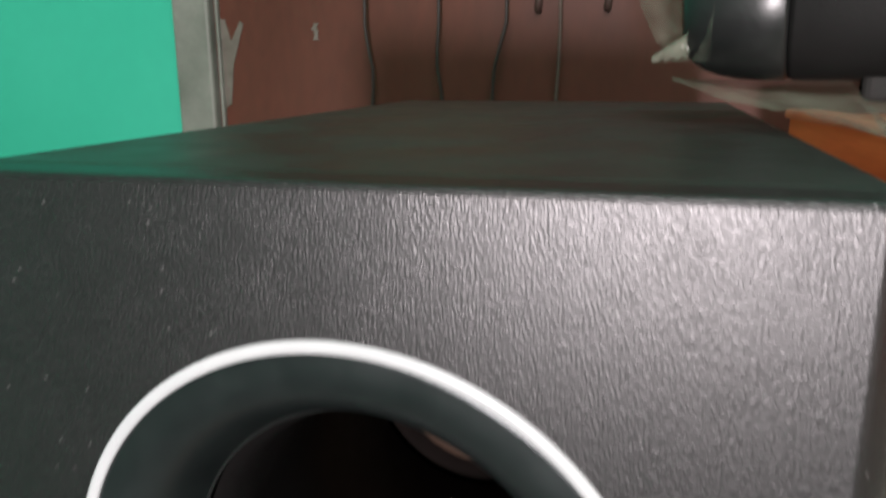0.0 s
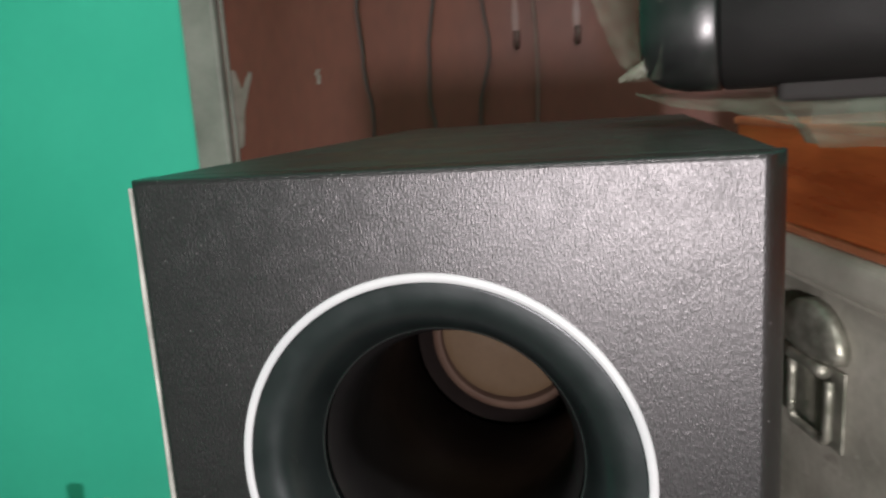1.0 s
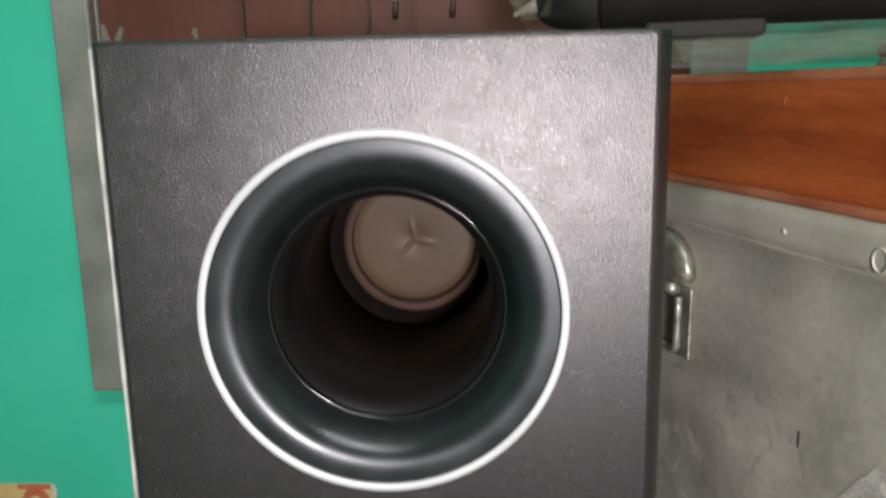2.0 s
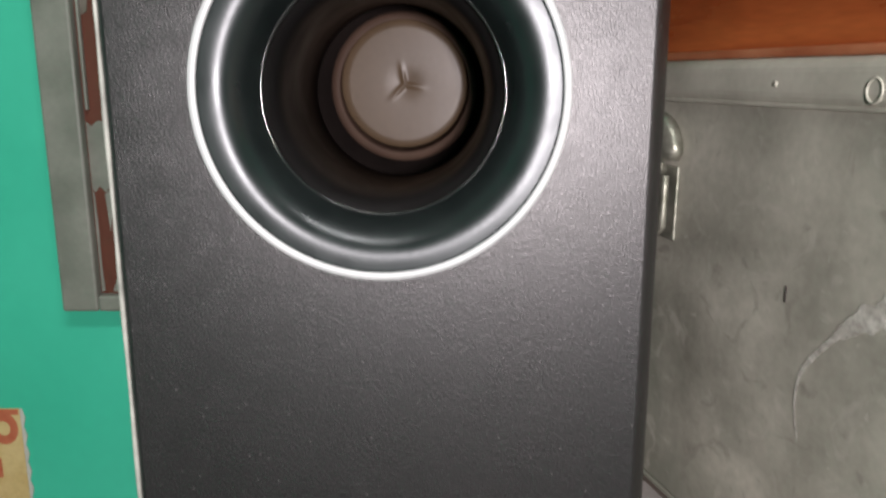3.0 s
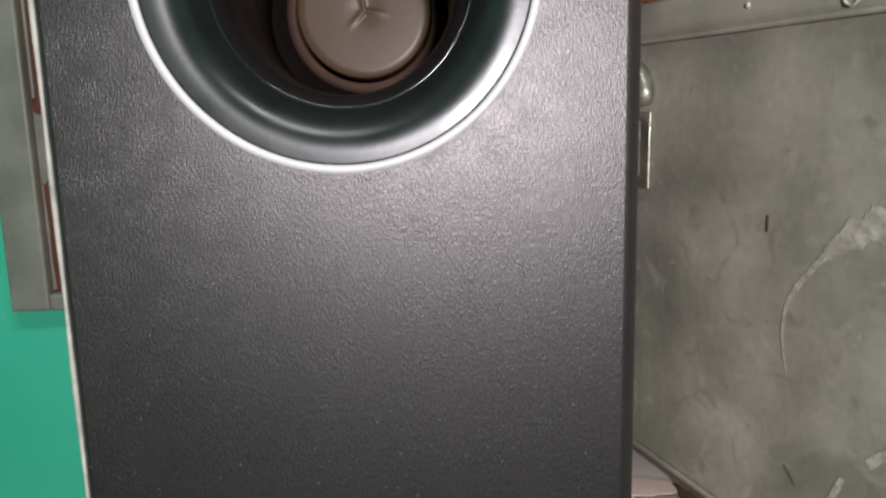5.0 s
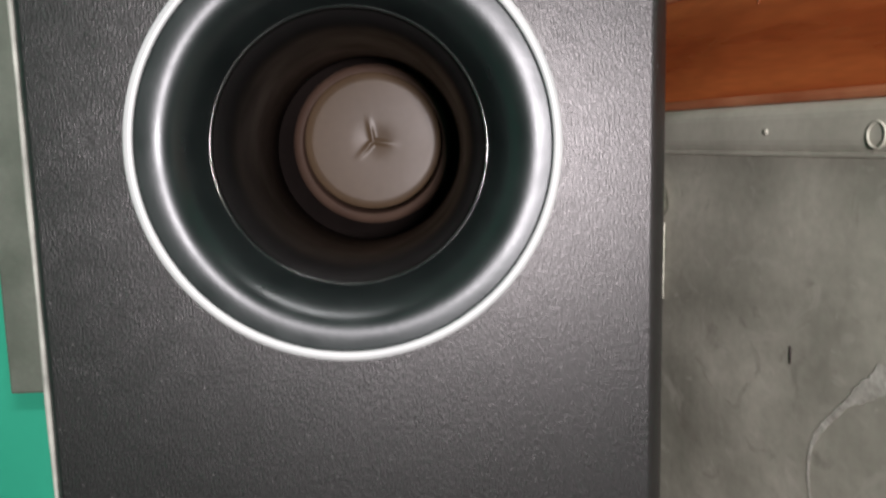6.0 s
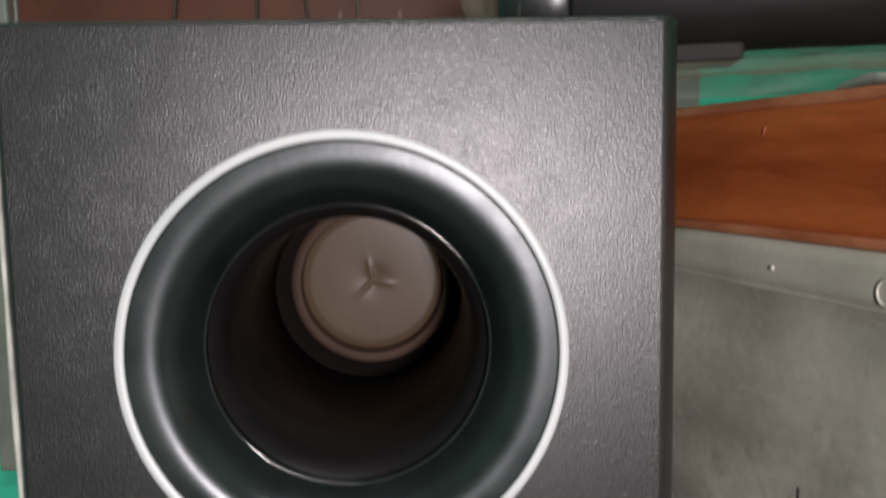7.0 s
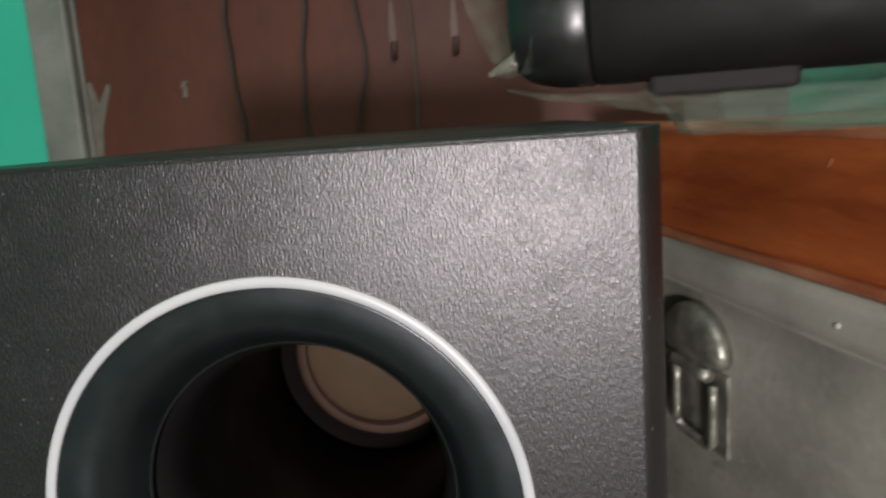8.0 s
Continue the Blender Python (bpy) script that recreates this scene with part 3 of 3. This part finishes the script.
# ---- the soundbar ----
def build_soundbar():
    s = thing("soundbar", pose(0.064, 0.157, 0.3755, 0, 0, -12.0), "black cylindrical soundbar wrapped in clear plastic film", "soundbar")
    r, ln = 0.034, 0.46

    def ring(x, k):
        return [(x, r + k * r * math.copysign(abs(math.cos(a)) ** 0.8, math.cos(a)), r + k * r * math.copysign(abs(math.sin(a)) ** 0.8, math.sin(a)))
                for a in (2 * math.pi * i / 48 for i in range(48))]
    cap = part("end_cap", loft([ring(0.0025, 0.70), ring(0.0, 0.72), ring(0.0008, 0.77), ring(0.003, 0.83), ring(0.007, 0.90), ring(0.012, 0.95), ring(0.018, 0.983), ring(0.025, 1.0),
                                ring(0.0345, 1.0), ring(0.036, 0.975)], True, True, True), BARC, s, "satin black rounded end cap", smooth=True)
    part("end_disc", loft([ring(0.0022, 0.695), ring(0.0012, 0.69), ring(0.0010, 0.60), ring(0.0010, 0.3)], True, False, True), BARG, cap, "glossy black end disc", smooth=True)
    part("body", loft([ring(0.0362, 0.975), ring(0.0380, 1.0), ring(ln, 1.0)], True, True, True), BARM, s, smooth=True)
    part("foot", boxed(0.060, 0.122, 0.020, 0.052, -0.0070, 0.004, 0.003, 3), FOOT, s, "low grey rubber foot")

    def skin(z):
        a = math.asin(min(1, (abs(z - r) / r) ** 1.25))
        return r - r * math.cos(a) ** 0.8
    n = 20
    zc = 0.0455
    bm = loft([[(0.0465 + 0.0047 * k * math.cos(a), skin(zc + 0.0052 * k * math.sin(a)) - lift, zc + 0.0052 * k * math.sin(a))
                for a in (2 * math.pi * i / n for i in range(n))] for k, lift in ((1, -0.0003), (1, 0.0005), (0.5, 0.0006), (0.05, 0.0006))], True, False, True)
    part("round_mark", bm, PRINT, s, "white round printed mark")
    for k in range(9):
        x = 0.0532 + 0.0050 * k
        zs = [0.0425 + 0.0058 * j / 4 for j in range(5)]
        wide = 0.0009 if k == 6 else 0.0026
        bm = loft([[(x, skin(z) + d, z) for z in zs] + [(x + wide, skin(z) + d, z) for z in zs[::-1]] for d in (0.0003, -0.0006)], True, False, True)
        part("print_bar", bm, PRINT, s, "plain white printed bar")


build_soundbar()


def build_film():
    """Crumpled clear film round the bar, hanging below it and past its end."""
    m = pose(0.064, 0.157, 0.3755, 0, 0, -12.0)
    f = thing("plastic_film", m, "crumpled clear plastic wrapping film round the soundbar", "plastic film")
    def fold(a, b, c):
        return noise.noise(Vector((a, b, c))) + 0.5 * noise.noise(Vector((2.3 * a, 2.3 * b, c + 5)))

    def skirt(u, v):
        """From the underside of the bar forward and down on to the box and the plank."""
        x = -0.004 + 0.36 * u
        y = 0.040 - (0.022 + 0.040 * min(1, (x + 0.004) / 0.05) + 0.055 * min(1, max(0, x) / 0.14)) * v + 0.006 * fold(x * 40, v * 2, 1)
        floor_z = (0.3612 if 0.064 + 0.978 * x + 0.208 * y < 0.128 else 0.3530) - 0.3755
        drop = min(1, (x + 0.004) / 0.07)
        z = 0.0005 - (0.0005 - floor_z) * drop * min(1, 1.25 * v) ** 0.8 + 0.0035 * fold(x * 30, v * 3, 3) * v
        return (x, y, max(z, floor_z) if v > 0.02 else 0.0005)
    part("skirt", sheet(skirt, 80, 18), FILM, f, "folded film under the bar", smooth=True)

    def flap(u, v):
        """Past the end of the bar, wide at the top and pinched at the bottom."""
        z = 0.007 + 0.080 * v
        wide = 0.010 + 0.032 * v ** 0.8 + 0.004 * fold(v * 4, 0, 2)
        x = 0.012 - (wide + 0.012) * u
        y = 0.022 + 0.016 * u + 0.007 * fold(u * 2, v * 5, 8)
        return (x, y - 0.020 * (1 - u) ** 2, z)
    part("flap", sheet(flap, 16, 30), FILM1, f, "loose film past the bar's end", smooth=True)

    def tuft(u, v):
        a = 2 * math.pi * v
        k = 0.0012 + 0.005 * (1 - u) + 0.003 * fold(u * 9, math.cos(a) * 2, math.sin(a) * 2)
        return (0.003 - 0.013 * u, 0.010 + 0.8 * k * math.cos(a), 0.013 - 0.005 * u + 0.7 * k * math.sin(a))
    part("tuft", sheet(tuft, 10, 20), FILM, f, "pinched tuft of film", smooth=True)


    def shade_curtain(u, v):
        """Added shade behind the bar: dark film from its underside down to the plank."""
        x = 0.075 + 0.30 * u
        return (x, 0.062 + 0.012 * v + 0.006 * fold(x * 22, v * 3, 14), 0.004 - 0.0245 * v)
    part("shade_curtain", sheet(shade_curtain, 40, 8), FILM_SHADE, f, "dark film added as shade behind the bar", smooth=True)


build_film()


# ---- cables in front of the shutter ----
def build_cable(x, bends, material, label):
    c = thing("cable", pose(x, 0.574, 0.10), label, "cable", group="cables hanging before the shutter")
    pts = []
    for k in range(41):
        u = k / 40
        z = 0.80 * u
        pts.append((sum(amp * math.sin(2 * math.pi * (z / length + ph)) for amp, length, ph in bends), 0.002 * math.sin(9 * u), z))
    part("cord", rod(pts, 0.0016, 8), material, c, smooth=True)
    part("hook", rod([(pts[-1][0], 0.0, 0.796), (pts[-1][0], 0.008, 0.803), (pts[-1][0], 0.0150, 0.803)], 0.0022, 8), CABLE, c)


build_cable(-0.208, [(0.004, 0.22, 0.1), (0.0015, 0.07, 0.3)], CABLE, "thin black cable hanging in front of the brown shutter")
build_cable(-0.133, [(0.006, 0.26, 0.6), (0.001, 0.06, 0.0)], CABLE, "thin black cable hanging in front of the brown shutter")
build_cable(-0.081, [(0.007, 0.20, 0.55), (0.0015, 0.08, 0.2)], CABLE, "thin black cable hanging in front of the brown shutter")
build_cable(-0.028, [(0.003, 0.30, 0.2)], PEEL, "thin reddish cable hanging in front of the brown shutter")


# ---- white folded cloth on the plank ----
def build_cloth():
    c = thing("folded_cloth", pose(0.383, 0.30, 0.3516, 0, 0, -16), "white folded cloth lying on the varnished plank", "cloth")
    for k in range(2):
        z = 0.013 * k

        def at(u, v, z=z, k=k):
            a = 2 * math.pi * v
            x = -0.045 + 0.09 * u
            w = 1 + 0.06 * noise.noise(Vector((x * 30, a, k * 3)))
            return (x, 0.05 * w * math.copysign(abs(math.cos(a)) ** 0.4, math.cos(a)), z + 0.0065 + 0.0064 * math.copysign(abs(math.sin(a)) ** 0.7, math.sin(a)))
        part("fold", loft([[at(i / 12, j / 28) for j in range(28)] for i in range(13)], True, True, True), SHEETW, c, smooth=True)


build_cloth()


# ---- poster on the wall ----
def build_poster():
    p = thing("poster", pose(-0.494, 0.60, -0.123), "buff printed wall poster with red and olive blocks", "poster")
    paper = part("paper", boxed(-0.15, -0.006, -0.0016, -0.0004, -0.36, 0.0), POSTER, p)
    n = 30
    edge = [(-0.0062, 0.0)] + [(-0.0025 + (0.0022 if k % 2 else -0.001), -0.36 * k / n) for k in range(n + 1)] + [(-0.0062, -0.36)]
    part("serrated_edge", loft([[(x, -0.0016, z) for x, z in edge], [(x, -0.0004, z) for x, z in edge]], True, True, True), SHEETW, p, "pale serrated paper edge")
    m = 16
    part("medallion", loft([[(-0.028 + r * math.cos(a), -0.0019 - (0.0001 if r < 0.01 else 0), -0.026 + 1.2 * r * math.sin(a)) for a in (2 * math.pi * k / m for k in range(m))]
                            for r in (0.018, 0.008)]), RED, paper, "red ring motif")
    part("corner_print", boxed(-0.05, -0.008, -0.0020, -0.0017, -0.008, -0.001), RED, paper)
    part("print_block", boxed(-0.13, -0.036, -0.0020, -0.0017, -0.092, -0.066), RED, paper, "brick red block")
    for z in (-0.118, -0.142, -0.17, -0.2):
        part("print_bar", boxed(-0.13, -0.048 + 0.04 * (z == -0.142), -0.0020, -0.0017, z - 0.012, z), OLIVE, paper, "olive block")


build_poster()


# ---- patterned bundle and the bottle on it ----
def build_bundle():
    b = thing("cloth_bundle", pose(-0.85, 0.505, FLOOR_Z), "slumped tall bundle wrapped in brown and buff patterned cloth", "bundle")
    h = -0.205 - FLOOR_Z
    rings = []
    for z, k in ((0, 0.93), (0.02, 0.97), (0.2, 1.0), (0.4, 1.0), (h - 0.03, 0.99), (h - 0.008, 0.97), (h, 0.93), (h, 0.5)):
        ring = []
        for i in range(64):
            a = 2 * math.pi * i / 64
            c, q = math.cos(a), math.sin(a)
            w = k * (1 + 0.012 * noise.noise(Vector((3 * c, 3 * q, z * 9))))
            x = 0.24 * w * math.copysign(abs(c) ** 0.35, c)
            ring.append((x, 0.085 * w * math.copysign(abs(q) ** 0.35, q), z + 0.36 * x * (z / h) ** 2))
        rings.append(ring)
    part("wrapping", loft(rings, True, True, True), CLOTH, b, smooth=True)
    part("cord", rod([(0.249 * math.copysign(abs(math.cos(a)) ** 0.35, math.cos(a)), 0.088 * math.copysign(abs(math.sin(a)) ** 0.35, math.sin(a)), 0.28)
                      for a in (2 * math.pi * i / 48 for i in range(49))], 0.004), CARD, b)


def build_bottle():
    b = thing("bottle", pose(-0.645, 0.515, -0.1450), "small lime green plastic bottle with a dark cap", "bottle")
    part("flask", turned_up([(0.024, -0.03), (0.0265, -0.028), (0.0265, 0.002), (0.025, 0.014), (0.015, 0.026), (0.0095, 0.030), (0.0095, 0.038)], 32, True, True), LIME, b, smooth=True)
    part("cap", turned_up([(0.0115, 0.036), (0.0120, 0.037), (0.0120, 0.058), (0.0105, 0.060)], 28, True, True), DARKCAP, b, "dark ribbed cap", smooth=True)


build_bundle()
build_bottle()


# ---- papers on the table ----
def build_sheet(name, label, category, outline, z, material, seed):
    rnd = random.Random(seed)
    pts = []
    for (ax, ay), (bx, by) in zip(outline, outline[1:] + outline[:1]):
        for k in range(5):
            f = k / 5
            pts.append((ax + (bx - ax) * f + rnd.uniform(-0.0015, 0.0015), ay + (by - ay) * f + rnd.uniform(-0.0015, 0.0015)))
    cxx, cyy = sum(q[0] for q in pts) / len(pts), sum(q[1] for q in pts) / len(pts)
    rings = []
    for k, dz in ((1.0, 0.0), (1.0, 0.0007), (0.8, 0.0009), (0.4, 0.0009)):
        rings.append([((x - cxx) * k, (y - cyy) * k, dz) for x, y in pts])
    ob = part(name, loft(rings, True, True, True), material)
    ob.matrix_basis = pose(cxx, cyy, z)
    tagged(ob, label, category)


build_sheet("cardboard_sheet", "brownish grey cardboard sheet lying between box and trunk", "cardboard", [(0.104, -0.07), (0.30, -0.07), (0.235, 0.10), (0.178, 0.30), (0.165, 0.40), (0.104, 0.40)], TABLE_Z + 0.0003, CARD, 3)
build_sheet("paper_sheet", "mauve grey paper lying on the cardboard", "paper", [(0.106, 0.205), (0.165, 0.203), (0.189, 0.203), (0.176, 0.258), (0.106, 0.275)], TABLE_Z + 0.0014, MAUVE, 4)
build_sheet("paper_strip", "torn pinkish paper strip lying on grey paper", "paper", [(0.106, 0.193), (0.164, 0.182), (0.186, 0.185), (0.189, 0.199), (0.164, 0.209), (0.106, 0.214)], TABLE_Z + 0.0025, PAPER, 6)
build_sheet("paper_strip", "white paper strip lying on the cardboard", "paper", [(0.1045, -0.06), (0.150, -0.06), (0.159, 0.139), (0.157, 0.186), (0.1045, 0.192)], TABLE_Z + 0.0014, SHEETW, 5)
# dark patch laid where the torn paper is only in shadow, by the trunk
build_sheet("tear_shade", "small dark brown patch painted as shade in torn paper", "scrap", [(0.187, 0.196), (0.1895, 0.197), (0.196, 0.171), (0.192, 0.164), (0.186, 0.166)], TABLE_Z + 0.0036, NAIL_AND_TEAR, 7)
